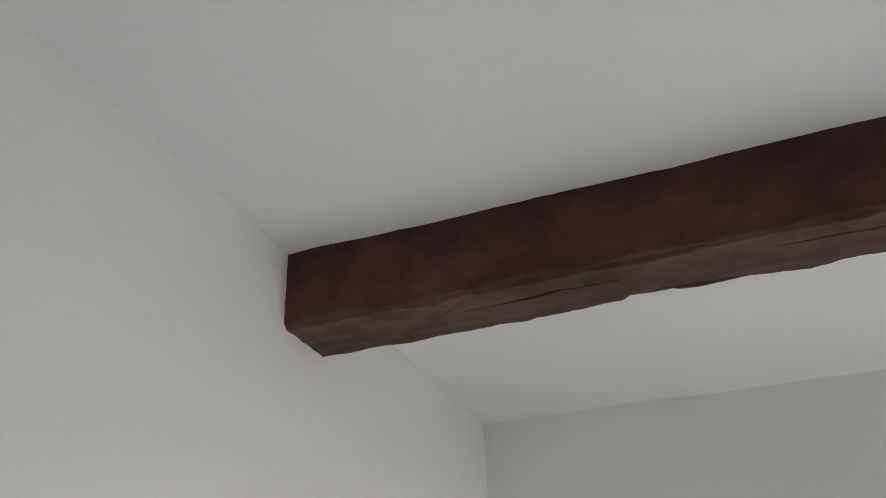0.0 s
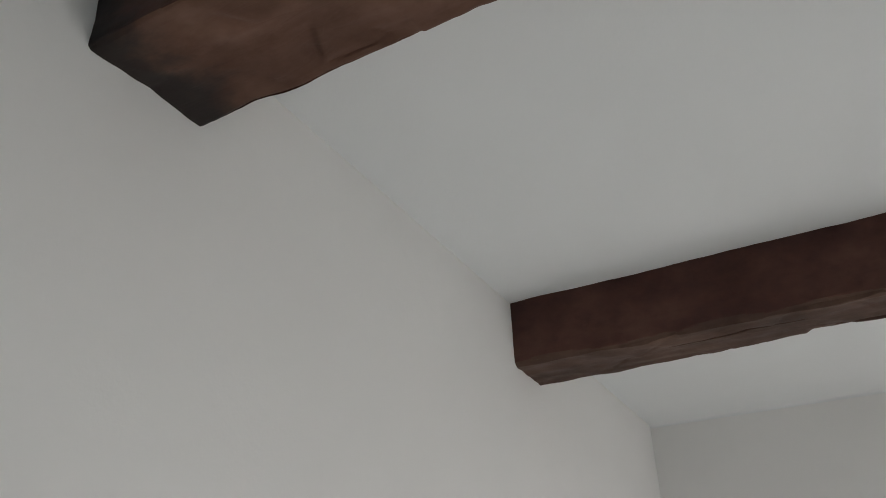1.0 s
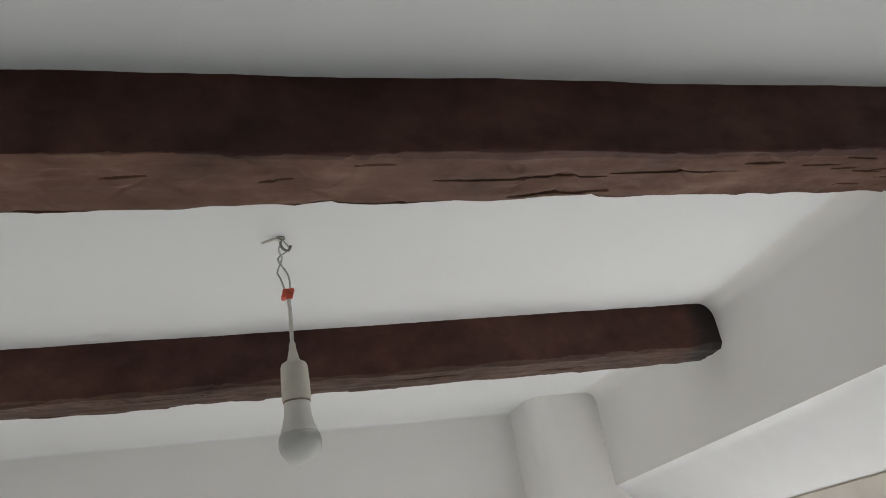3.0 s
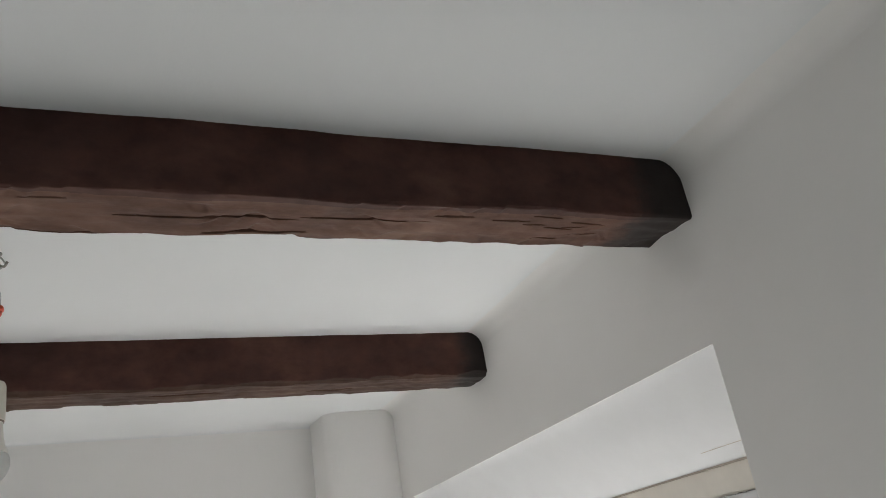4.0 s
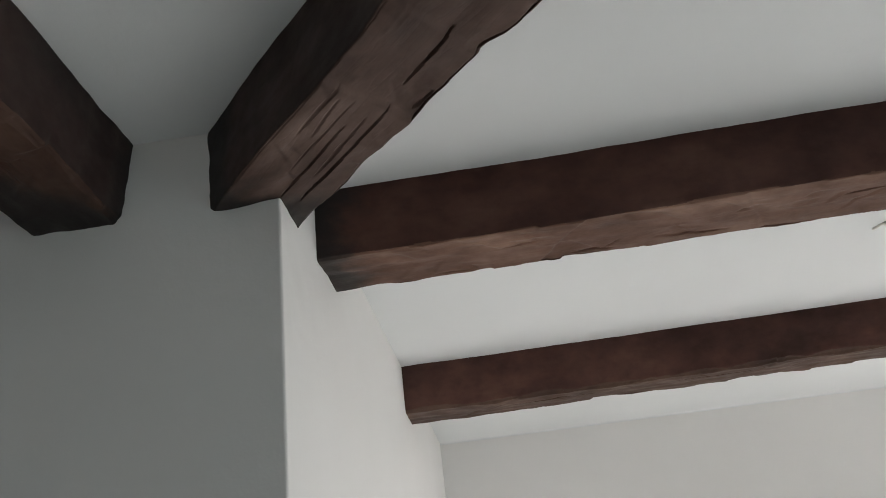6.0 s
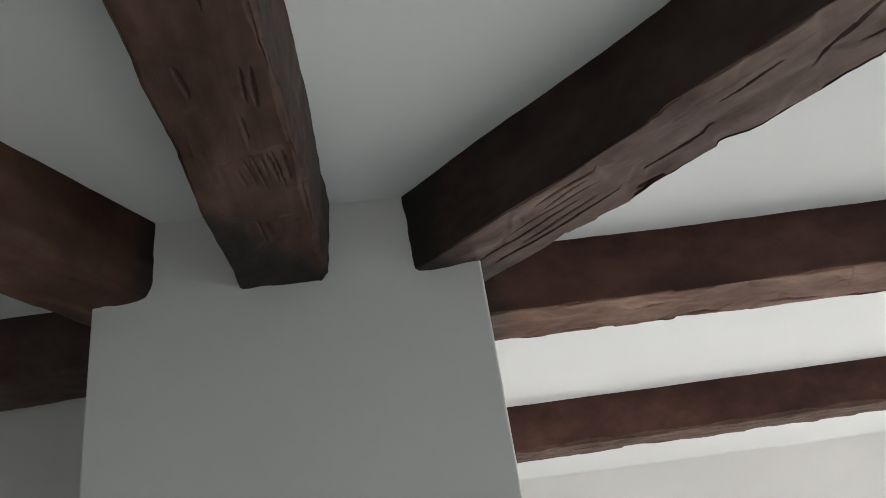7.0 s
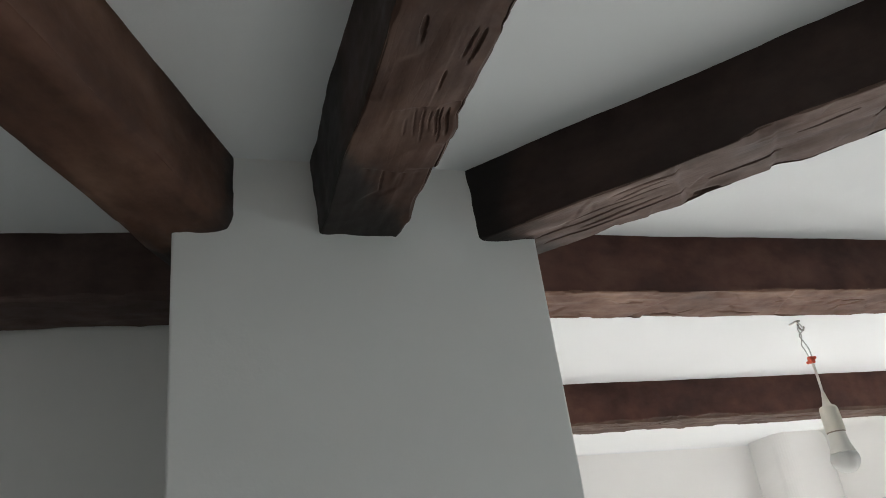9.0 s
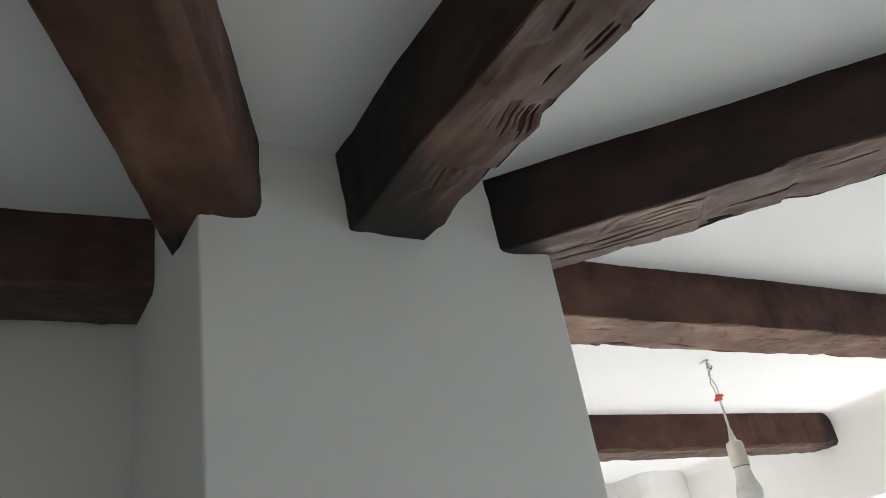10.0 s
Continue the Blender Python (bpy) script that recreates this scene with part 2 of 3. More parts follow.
def tube(bm, points, radius, sides=8):
    """A round wire along smoothed points."""
    pts = [Vector(p) for p in points]
    fine = []
    for i in range(len(pts) - 1):
        a, b, c, d = pts[max(i - 1, 0)], pts[i], pts[i + 1], pts[min(i + 2, len(pts) - 1)]
        for k in range(6):
            t = k / 6
            fine.append(0.5 * (2 * b + (c - a) * t + (2 * a - 5 * b + 4 * c - d) * t * t + (3 * b - a - 3 * c + d) * t ** 3))
    fine.append(pts[-1])
    rings = []
    side = Vector((0.31, 0.92, 0.2))
    for i, p in enumerate(fine):
        way = (fine[min(i + 1, len(fine) - 1)] - fine[max(i - 1, 0)]).normalized()
        u = way.cross(side).normalized()
        v = way.cross(u)
        rings.append([bm.verts.new(p + radius * (u * math.cos(2 * math.pi * k / sides) + v * math.sin(2 * math.pi * k / sides)))
                      for k in range(sides)])
    for a, b in zip(rings, rings[1:]):
        for i in range(sides):
            bm.faces.new((a[i], a[(i + 1) % sides], b[(i + 1) % sides], b[i]))
    bm.faces.new(rings[0][::-1])
    bm.faces.new(rings[-1])


# ---------------------------------------------------------------- structure
def wall(name, outline, z0=0.0, z1=H + 0.02, mat=None, label="white painted plaster wall"):
    bm = bmesh.new()
    prism(bm, outline, z0, z1)
    return tagged(part(name, bm, mat or WHITE), label, "wall", kind="structure")


bm = bmesh.new()
box(bm, (LEFT - 0.4, FRONT - 0.4, -0.15), (2.6, 2.4, 0.0))
tagged(part("floor", bm, FLOOR), "pale tiled floor", "floor", kind="structure")

bm = bmesh.new()
box(bm, (LEFT - 0.4, FRONT - 0.4, H), (2.6, 2.4, H + 0.2))
tagged(part("ceiling", bm, CEIL), "flat white painted plaster ceiling between beams", "ceiling", kind="structure")


def round_corner(cx, cy, r, a0, a1, steps=5):
    return [(cx + r * math.cos(radians(a0 + (a1 - a0) * i / steps)), cy + r * math.sin(radians(a0 + (a1 - a0) * i / steps)))
            for i in range(steps + 1)]


# the pier: a thick stub of wall with softly rounded plaster corners
rc = 0.0035
outline = (round_corner(PIER + rc, rc, rc, 180, 270) + round_corner(-rc, rc, rc, 270, 360)
           + [(0.0, back_y(0) + 0.3), (PIER, back_y(0) + 0.3)])
wall("wall_pier", outline, label="white plastered pier carrying the fanned beams")
wall("wall_back", [(0.0, back_y(0)), (2.4, back_y(2.4)), (2.4, back_y(2.4) + 0.3), (0.0, back_y(0) + 0.3)])
wall("wall_wing_back", [(LEFT, wing_y(LEFT)), (PIER, wing_y(PIER)), (PIER, wing_y(PIER) + 0.25), (LEFT, wing_y(LEFT) + 0.25)])
wall("wall_left", [(LEFT - 0.25, FRONT - 0.3), (LEFT, FRONT - 0.3), (LEFT, wing_y(LEFT) + 0.25), (LEFT - 0.25, wing_y(LEFT) + 0.25)])


def strip(y0, y1, inner=0.0, outer=WALL):
    return [(right_x(y0) + inner, y0), (right_x(y0) + outer, y0), (right_x(y1) + outer, y1), (right_x(y1) + inner, y1)]


W2_Y0, W2_Y1, W2_Z0, W2_Z1 = -1.6, -0.6, 0.75, 1.70
wall("wall_window_near", strip(W2_Y1, WIN_Y0))
wall("wall_second_window_near", strip(FRONT - 0.3, W2_Y0))
wall("wall_second_window_sill", strip(W2_Y0, W2_Y1), 0.0, W2_Z0)
wall("wall_second_window_lintel", strip(W2_Y0, W2_Y1), W2_Z1, H + 0.02)
wall("wall_window_far", strip(WIN_Y1, back_y(2.08)))
wall("wall_window_sill", strip(WIN_Y0, WIN_Y1), 0.0, WIN_Z0)
wall("wall_window_lintel", strip(WIN_Y0, WIN_Y1), WIN_Z1, H + 0.02)

wall("wall_front", [(LEFT, FRONT - 0.3), (right_x(FRONT), FRONT - 0.3), (right_x(FRONT), FRONT), (LEFT, FRONT)])

# boxed pipe chase in the far corner beside the window, with a soft plaster edge
rc = 0.055
outline = ([(1.785, back_y(1.8) + 0.02)] + round_corner(1.785 + rc, WIN_Y1 - 0.004 + rc, rc, 180, 270, 8)
           + [(right_x(WIN_Y1) + 0.02, WIN_Y1 - 0.004), (right_x(1.9) + 0.02, back_y(2.1) + 0.02)])
bm = bmesh.new()
prism(bm, outline, 0.0, H + 0.01)
tagged(part("wall_chase", bm, WHITE), "white plastered pipe chase with rounded edge", "wall", kind="structure")


def cove(a, b, inward, r, mat=WHITE):
    """Hollow plaster fillet between a wall's top and the ceiling, from a to b in plan; inward points into the room."""
    bm = bmesh.new()
    a, b, n = Vector((*a, 0)), Vector((*b, 0)), Vector((*inward, 0)).normalized()
    prof = [(-0.004, H + 0.004)] + [(r - r * math.sin(radians(t)), H - r + r * math.cos(radians(t))) for t in range(0, 91, 10)]
    prof = [(-0.004, H + 0.004), (r, H + 0.004)] + prof[1:] + [(-0.004, H - r)]
    rows = [[bm.verts.new(p + n * d + Vector((0, 0, z))) for d, z in prof] for p in (a, b)]
    k = len(prof)
    for i in range(k):
        bm.faces.new((rows[0][i], rows[0][(i + 1) % k], rows[1][(i + 1) % k], rows[1][i]))
    bm.faces.new(rows[0])
    bm.faces.new(rows[1][::-1])
    return tagged(part("trim_cove", bm, mat, smooth=True), "soft white plaster fillet under ceiling", "trim", kind="structure")


cove((0, back_y(0)), (1.785, back_y(1.785)), (0, -1), 0.007, CEIL)
cove((right_x(FRONT), FRONT), (right_x(WIN_Y1), WIN_Y1), (-1, SKEW), 0.038)
cove((PIER, wing_y(PIER)), (PIER, 0), (-1, 0), 0.010)

# ---------------------------------------------------------------- window in the askew wall
tilt = math.atan(SKEW)
w_len = (WIN_Y1 - WIN_Y0) / math.cos(tilt)
win = new("window_1")
win.location = (right_x(WIN_Y0), WIN_Y0, WIN_Z0)
tagged(win, "white painted window under a deep plaster reveal", "window", kind="structure")


def in_wall(bm):
    """From window coordinates (along the wall, outward, up) to the place."""
    c, s = math.cos(tilt), math.sin(tilt)
    for v in bm.verts:
        u, d, z = v.co
        v.co = Vector((right_x(WIN_Y0) + s * u + c * d, WIN_Y0 + c * u - s * d, WIN_Z0 + z))
    return bm


zt = WIN_Z1 - WIN_Z0


def bar(name, lo, hi, mat, parent, bevel=0.003, label=""):
    bm = bmesh.new()
    box(bm, lo, hi, bevel)
    return part(name, in_wall(bm), mat, parent, label)


zb = 1.632 - WIN_Z0            # underside of the shutter box


def slab(name, u0, u1, low, high, thick, mat, parent, label="", bevel=0.0025):
    """A slanting board: low and high are (outward, up) of its room side."""
    bm = bmesh.new()
    vs = []
    for u in (u0, u1):
        for d, z in (low, high, (high[0] + thick, high[1]), (low[0] + thick, low[1])):
            vs.append(bm.verts.new((u, d, z)))
    for f in ((0, 1, 2, 3), (7, 6, 5, 4), (0, 4, 5, 1), (1, 5, 6, 2), (2, 6, 7, 3), (3, 7, 4, 0)):
        bm.faces.new([vs[i] for i in f])
    if bevel:
        bmesh.ops.bevel(bm, geom=list(bm.edges), offset=bevel, segments=2, affect="EDGES")
    return part(name, in_wall(bm), mat, parent, label)


pd = 0.150                     # how far the slanting cover runs outward


def hollow_board(name, u0, u1, outline, thick, mat, parent, label):
    """A curved board: outline is (outward, up) along its room side, drawn from u0 to u1."""
    bm = bmesh.new()
    loop = outline + [(d + thick, z + 0.002) for d, z in reversed(outline)]
    rows = [[bm.verts.new((u, d, z)) for d, z in loop] for u in (u0, u1)]
    n = len(loop)
    for i in range(n):
        bm.faces.new((rows[0][i], rows[0][(i + 1) % n], rows[1][(i + 1) % n], rows[1][i]))
    bm.faces.new(rows[0])
    bm.faces.new(rows[1][::-1])
    return part(name, in_wall(bm), mat, parent, label, True)


arc = [(0.0005, zt + 0.001), (0.014, zt - 0.0035), (0.028, zt - 0.016), (0.045, zt - 0.038), (0.065, zt - 0.062), (0.080, zt - 0.0795), (pd, zb + 0.070)]
hollow_board("shutter_box_cover", 0.004, w_len + 0.03, arc, 0.018, PAINT, win, "white painted hollow shutter box cover")
slab("lower_board", 0.004, w_len + 0.03, (pd + 0.006, zb + 0.018), (pd + 0.002, zb + 0.0690), 0.016, CREAM, win, "cream painted lower board")
slab("filler_strip", 0.004, 0.25, (pd - 0.0247, zb + 0.0937), (pd - 0.0255, zb + 0.0945), 0.004, TAN, win, "tan hairline gap", 0)
slab("joint_strip", 0.004, w_len - 0.002, (pd - 0.0015, zb + 0.0672), (pd - 0.0020, zb + 0.0702), 0.005, TAN, win, "tan joint line", 0)
bar("edge_bead", (0.004, pd + 0.002, zb), (w_len - 0.002, pd + 0.030, zb + 0.017), PAINT, win)
fr_d = pd + 0.06
bar("box_floor", (0.004, pd + 0.031, zb + 0.002), (w_len - 0.002, fr_d + 0.06, zb + 0.014), PAINT, win)
for i in range(26):
    bar("slat", (0.03 + i * 0.058, pd + 0.034, zb - 0.16), (0.078 + i * 0.058, pd + 0.042, zb + 0.001), SLAT, win, 0.002)
bar("frame_head", (0, fr_d, zb - 0.060), (w_len, fr_d + 0.06, zb), PAINT, win)
bar("frame_post", (0, fr_d, 0), (0.05, fr_d + 0.06, zb - 0.060), PAINT, win)
bar("frame_post", (w_len - 0.05, fr_d, 0), (w_len, fr_d + 0.06, zb - 0.060), PAINT, win)
bar("sill", (0.0, 0.0, -0.02), (w_len, fr_d, 0.012), PAINT, win)
half = (w_len - 0.1) / 2
for i in range(2):
    u0 = 0.05 + i * half
    sash = bar("sash", (u0 + 0.002, fr_d + 0.012, zb - 0.118), (u0 + half - 0.002, fr_d + 0.055, zb - 0.064), PAINT, win)
    bar("stile", (u0 + 0.002, fr_d + 0.012, 0.05), (u0 + 0.05, fr_d + 0.055, zb - 0.118), PAINT, sash)
    bar("stile", (u0 + half - 0.05, fr_d + 0.012, 0.05), (u0 + half - 0.002, fr_d + 0.055, zb - 0.118), PAINT, sash)
    bar("rail", (u0 + 0.002, fr_d + 0.012, 0.002), (u0 + half - 0.002, fr_d + 0.055, 0.05), PAINT, sash)
    pane = bar("pane", (u0 + 0.045, fr_d + 0.030, 0.045), (u0 + half - 0.045, fr_d + 0.036, zb - 0.112), GLASS, sash, 0)
    pane.visible_shadow = False

# ---------------------------------------------------------------- beams
def scallops(rnd, length, deep):
    """Bites along an arris, meeting in cusps: (from, to, depth)."""
    out, at = [], 0.0
    while at < length:
        run = rnd.uniform(0.05, 0.19)
        out.append((at, at + run, deep * rnd.uniform(0.15, 0.85)))
        at += run
    return out


def hewn_beam(start, end, width, height, label, seed, top_wide=None, z_top=H + 0.012, cuts=(), chips=(), steps=(), dish=0.0032, ends=(0.0, 0.0),
              bare=HEWN, side_wood=OAK, sway=0.005, arris=(0.010, 0.010), swell=(), nicks=16, close=(0.0, 0.0), rounded=False, bite=1.0, cant=0.0, stained=(9.0, 0.0)):
    """A hand-hewn beam from start to end in plan. cuts: (along, across, length, breadth, depth, lean) on its underside,
    along from start and across from the middle, both in metres. chips: (from, to, side, breadth, depth) off its lower
    edges, each square at its first end and running out at the other. ends: how far stain and painted shade darken each
    end. steps: (along, across, lean, depth, run) where a tool bit in across the grain.
    dish: depth of the adze strokes. swell: (along, half its length, amount, side) where the beam is broader or
    narrower. arris: how far the lower edges are
    hewn off flat, or rounded. nicks: slanting stop cuts to the metre, bite times as deep as usual. cant: how much lower
    one edge hangs.
    stained: from where on, and how broad, the dark stain laps round that edge. close: the stretch that is modelled
    finely. bare, side_wood: the wood below and on the flanks."""
    a, b = Vector((*start, 0)), Vector((*end, 0))
    length, way = (b - a).length, (b - a).normalized()
    side = Vector((way.y, -way.x, 0))
    top_wide = top_wide or width
    run, at = [0.0], 0.0
    while at < length - 0.006:
        at += 0.0026 if close[0] <= at < close[1] else 0.006
        run.append(at)
    run.append(length)
    # section as (across, up): down one flank, along the underside, up the other
    flank, under = 22, 92
    rise = [(i / flank) ** 1.7 for i in range(flank + 1)]
    sect = [(-1.0, rise[flank - i]) for i in range(flank)] + [(-1 + 2 * i / under, 0.0) for i in range(under)] + [(1.0, h) for h in rise]
    k = len(sect)
    rnd = random.Random(seed)
    ox, oy = rnd.uniform(0, 90), rnd.uniform(0, 90)
    N = lambda x, y, z=0.0: noise.noise((x + ox, y + oy, z))
    chips = list(chips)
    for _ in range(int(length * 9)):
        c0 = rnd.uniform(0, length)
        c1 = c0 + rnd.choice((-1, 1)) * rnd.uniform(0.03, 0.12)
        chip = (c0, c1, rnd.choice((-1, 1)), rnd.uniform(0.012, 0.026), rnd.uniform(0.0015, 0.0040))
        if min(c0, c1) > 0.14:
            chips.append(chip)
    rnd = random.Random(seed + 500)
    bites = {-1: scallops(rnd, length, arris[0]), 1: scallops(rnd, length, arris[1])}
    stops = [(rnd.uniform(0.12, length), rnd.uniform(-0.5, 0.5) * width, rnd.choice((-1, 1)) * rnd.uniform(0.3, 1.1), rnd.uniform(0.008, 0.026),
              bite * rnd.uniform(0.0008, 0.0022), rnd.choice((-1, 1)) * rnd.uniform(0.02, 0.06)) for _ in range(int(length * nicks))]
    verts, hewn_off = [], []
    for s in run:
        mid = sway * 0.7 * N(s * 1.5, 3)
        lw = sway * (1.0 * N(s * 4.2, 11) + 0.55 * N(s * 13, 17) + 0.22 * N(s * 37, 19))
        rw = sway * (1.0 * N(s * 4.2, 31) + 0.55 * N(s * 13, 37) + 0.22 * N(s * 37, 39))
        for b0, half_long, amount, sd in swell:
            more = amount * max(0.0, 1 - ((s - b0) / half_long) ** 2)
            if sd < 0:
                lw -= more
            else:
                rw += more
        bz = 0.6 * sway * (N(s * 3.1, 51) + 0.4 * N(s * 15, 57))
        wear = {}
        for sd in (-1, 1):
            base = arris[0] if sd < 0 else arris[1]
            cut = next((d * (1 - (2 * (s - p) / (q - p) - 1) ** 2) for p, q, d in bites[sd] if p <= s <= q), 0.0)
            wear[sd] = max(0.0015, base * 0.45 + cut + 0.3 * base * N(s * 25, 71 + 10 * sd) + 0.15 * base * N(s * 80, 75 + 10 * sd))
        hewn_off.append((wear[-1], wear[1]))
        my_chips = [(c, (s - c[0]) / (c[1] - c[0])) for c in chips if -0.06 < (s - c[0]) / (c[1] - c[0]) < 1]
        my_cuts = [c for c in cuts if abs(s - c[0]) < c[2] * 0.5]
        my_stops = [c for c in stops if abs(s - c[0]) < abs(c[5]) + abs(c[2]) * c[3]]
        for c, h in sect:
            wide = (width + (top_wide - width) * h) / 2
            sd = -1 if c < 0 else 1
            x = c * wide + mid
            x += (lw if c < 0 else rw) * (abs(c) ** 3)
            z = height * h
            d_edge = (1 - abs(c)) * wide + z
            z -= cant * max(c, 0.0) * (1 - h)
            # adze facets and grain hollows
            if h < 0.001:
                z += bz + 0.0016 * N(s * 9, c * 3, 5) + 0.0003 * N(s * 34, c * 4, 7)
                # shallow dished adze strokes, slanting across the grain
                cell = noise.voronoi((s * 13 + ox + 6 * c * wide, c * wide * 17 + oy + s * 2, 0.3))[0]
                z += dish * (0.5 - min(cell[0], 1.0) ** 2)
                for al, ac, lean, dp, reach in steps:
                    f = (s - al - lean * (c * wide - ac)) / reach
                    if -0.07 < f < 1:
                        flute = 1.0
                        if abs(reach) < 0.05:
                            flute = max(0.0, 0.55 + 0.9 * N(c * wide * 120, al * 9, 41) + 0.8 * N(c * wide * 45, al * 9, 43)) * max(0.0, 1 - ((c * wide - ac) / 0.042) ** 4)
                        z += dp * flute * (1 - max(f, 0.0)) * min(1.0, (f + 0.07) / 0.07)
                for al, ac, lean, span, dp, reach in my_stops:
                    v = c * wide - ac
                    f = (s - al - lean * v) / reach
                    if -0.15 < f < 1 and abs(v) < span:
                        z += dp * (1 - max(f, 0.0)) ** 1.3 * min(1.0, (f + 0.15) / 0.15) * (1 - (v / span) ** 2)
            else:
                x += sd * (0.0016 * N(s * 7, h * 4, 13 + c) + 0.0007 * N(s * 30, h * 14, 15 + c))
                z += bz * (1 - h)
            for (c0, c1, on, br, dp), f in my_chips:
                if c * on > 0 and h < 0.5 and d_edge < br:
                    g = (1 - max(f, 0.0)) ** 0.8 * min(1.0, (f + 0.06) / 0.06) * (1 - d_edge / br) ** 0.7 * dp
                    z += 0.85 * g
                    x -= 0.15 * on * g
            for al, ac, ln, br, dp, lean in my_cuts:
                if h < 0.12:
                    du = s - al
                    q = (2 * du / ln) ** 2
                    thin = br < 0.0045
                    dv = c * wide - ac - lean * du - (0.0016 * N(s * 14, ac * 50, 3) if thin else 0.5 * br * N(s * 45, ac * 50, 3))
                    be = br * (1 - q) ** 0.35 + 1e-5
                    if abs(dv) < be:
                        # a drying crack, or a tear under a lip
                        z += dp * (1 - q) ** 0.5 * (1 - (abs(dv) / be) ** 4 if thin else min(1.0, (1 + dv / be) * 5) * (1 - dv / be) * 0.6)
            # the arris hewn off flat
            short = wear[sd] - d_edge
            if rounded:
                soft = max(0.0, 1 - d_edge / 0.026) ** 1.5 * 0.0065
                x -= sd * soft
                z += soft
            elif short > 0:
                x -= sd * short * 0.5
                z += short * 0.5
            p = a + way * s + side * x
            verts.append((p.x, p.y, z_top - height + z))
    n_long = len(run) - 1
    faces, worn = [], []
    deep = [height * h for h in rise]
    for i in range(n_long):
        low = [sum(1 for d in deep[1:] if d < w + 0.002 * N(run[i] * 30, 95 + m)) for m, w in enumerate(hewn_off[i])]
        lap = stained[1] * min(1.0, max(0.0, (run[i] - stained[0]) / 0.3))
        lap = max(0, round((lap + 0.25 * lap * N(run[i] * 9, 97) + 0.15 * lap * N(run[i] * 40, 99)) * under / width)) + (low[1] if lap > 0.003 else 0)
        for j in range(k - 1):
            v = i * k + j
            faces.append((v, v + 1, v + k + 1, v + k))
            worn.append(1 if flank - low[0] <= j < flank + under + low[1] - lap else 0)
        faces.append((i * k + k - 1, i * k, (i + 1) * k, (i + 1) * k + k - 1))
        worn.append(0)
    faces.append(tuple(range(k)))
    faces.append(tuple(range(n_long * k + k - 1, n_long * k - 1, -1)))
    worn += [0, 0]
    # local axes: x runs with the grain
    m = Matrix.Translation((a.x, a.y, z_top - height)) @ Matrix.Rotation(math.atan2(way.y, way.x), 4, "Z")
    inv = m.inverted()
    ob = new("oak_beam")
    ob.matrix_world = m
    local = [tuple(inv @ Vector(v)) for v in verts]
    for name, wood, which, words in (("body", side_wood, 0, "dark beam flank"), ("hewn_underside", bare, 1, "paler hewn underside")):
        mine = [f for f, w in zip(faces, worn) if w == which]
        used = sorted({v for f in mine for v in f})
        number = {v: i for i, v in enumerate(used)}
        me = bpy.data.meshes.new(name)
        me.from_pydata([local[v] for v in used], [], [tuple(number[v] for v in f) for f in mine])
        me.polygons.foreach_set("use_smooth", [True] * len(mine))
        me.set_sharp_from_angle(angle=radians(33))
        me.materials.append(timber(*wood, stain_shade=(length, *ends)))
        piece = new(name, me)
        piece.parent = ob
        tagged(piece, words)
    return tagged(ob, label, "timber beam", group="fanned ceiling beams", kind="thing")


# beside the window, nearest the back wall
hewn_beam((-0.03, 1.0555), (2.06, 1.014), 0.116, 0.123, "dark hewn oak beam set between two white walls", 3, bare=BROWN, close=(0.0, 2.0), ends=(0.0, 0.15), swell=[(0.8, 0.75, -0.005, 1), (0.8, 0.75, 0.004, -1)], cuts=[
    (0.54, -0.040, 0.10, 0.008, 0.004, 0.02), (0.36, 0.012, 0.20, 0.0020, 0.008, 0.03), (0.74, 0.018, 0.22, 0.0018, 0.008, -0.01),
    (1.30, 0.01, 0.16, 0.005, 0.003, 0.0), (1.62, -0.01, 0.12, 0.006, 0.003, 0.02)], chips=[(0.46, 0.62, -1, 0.024, 0.007)])
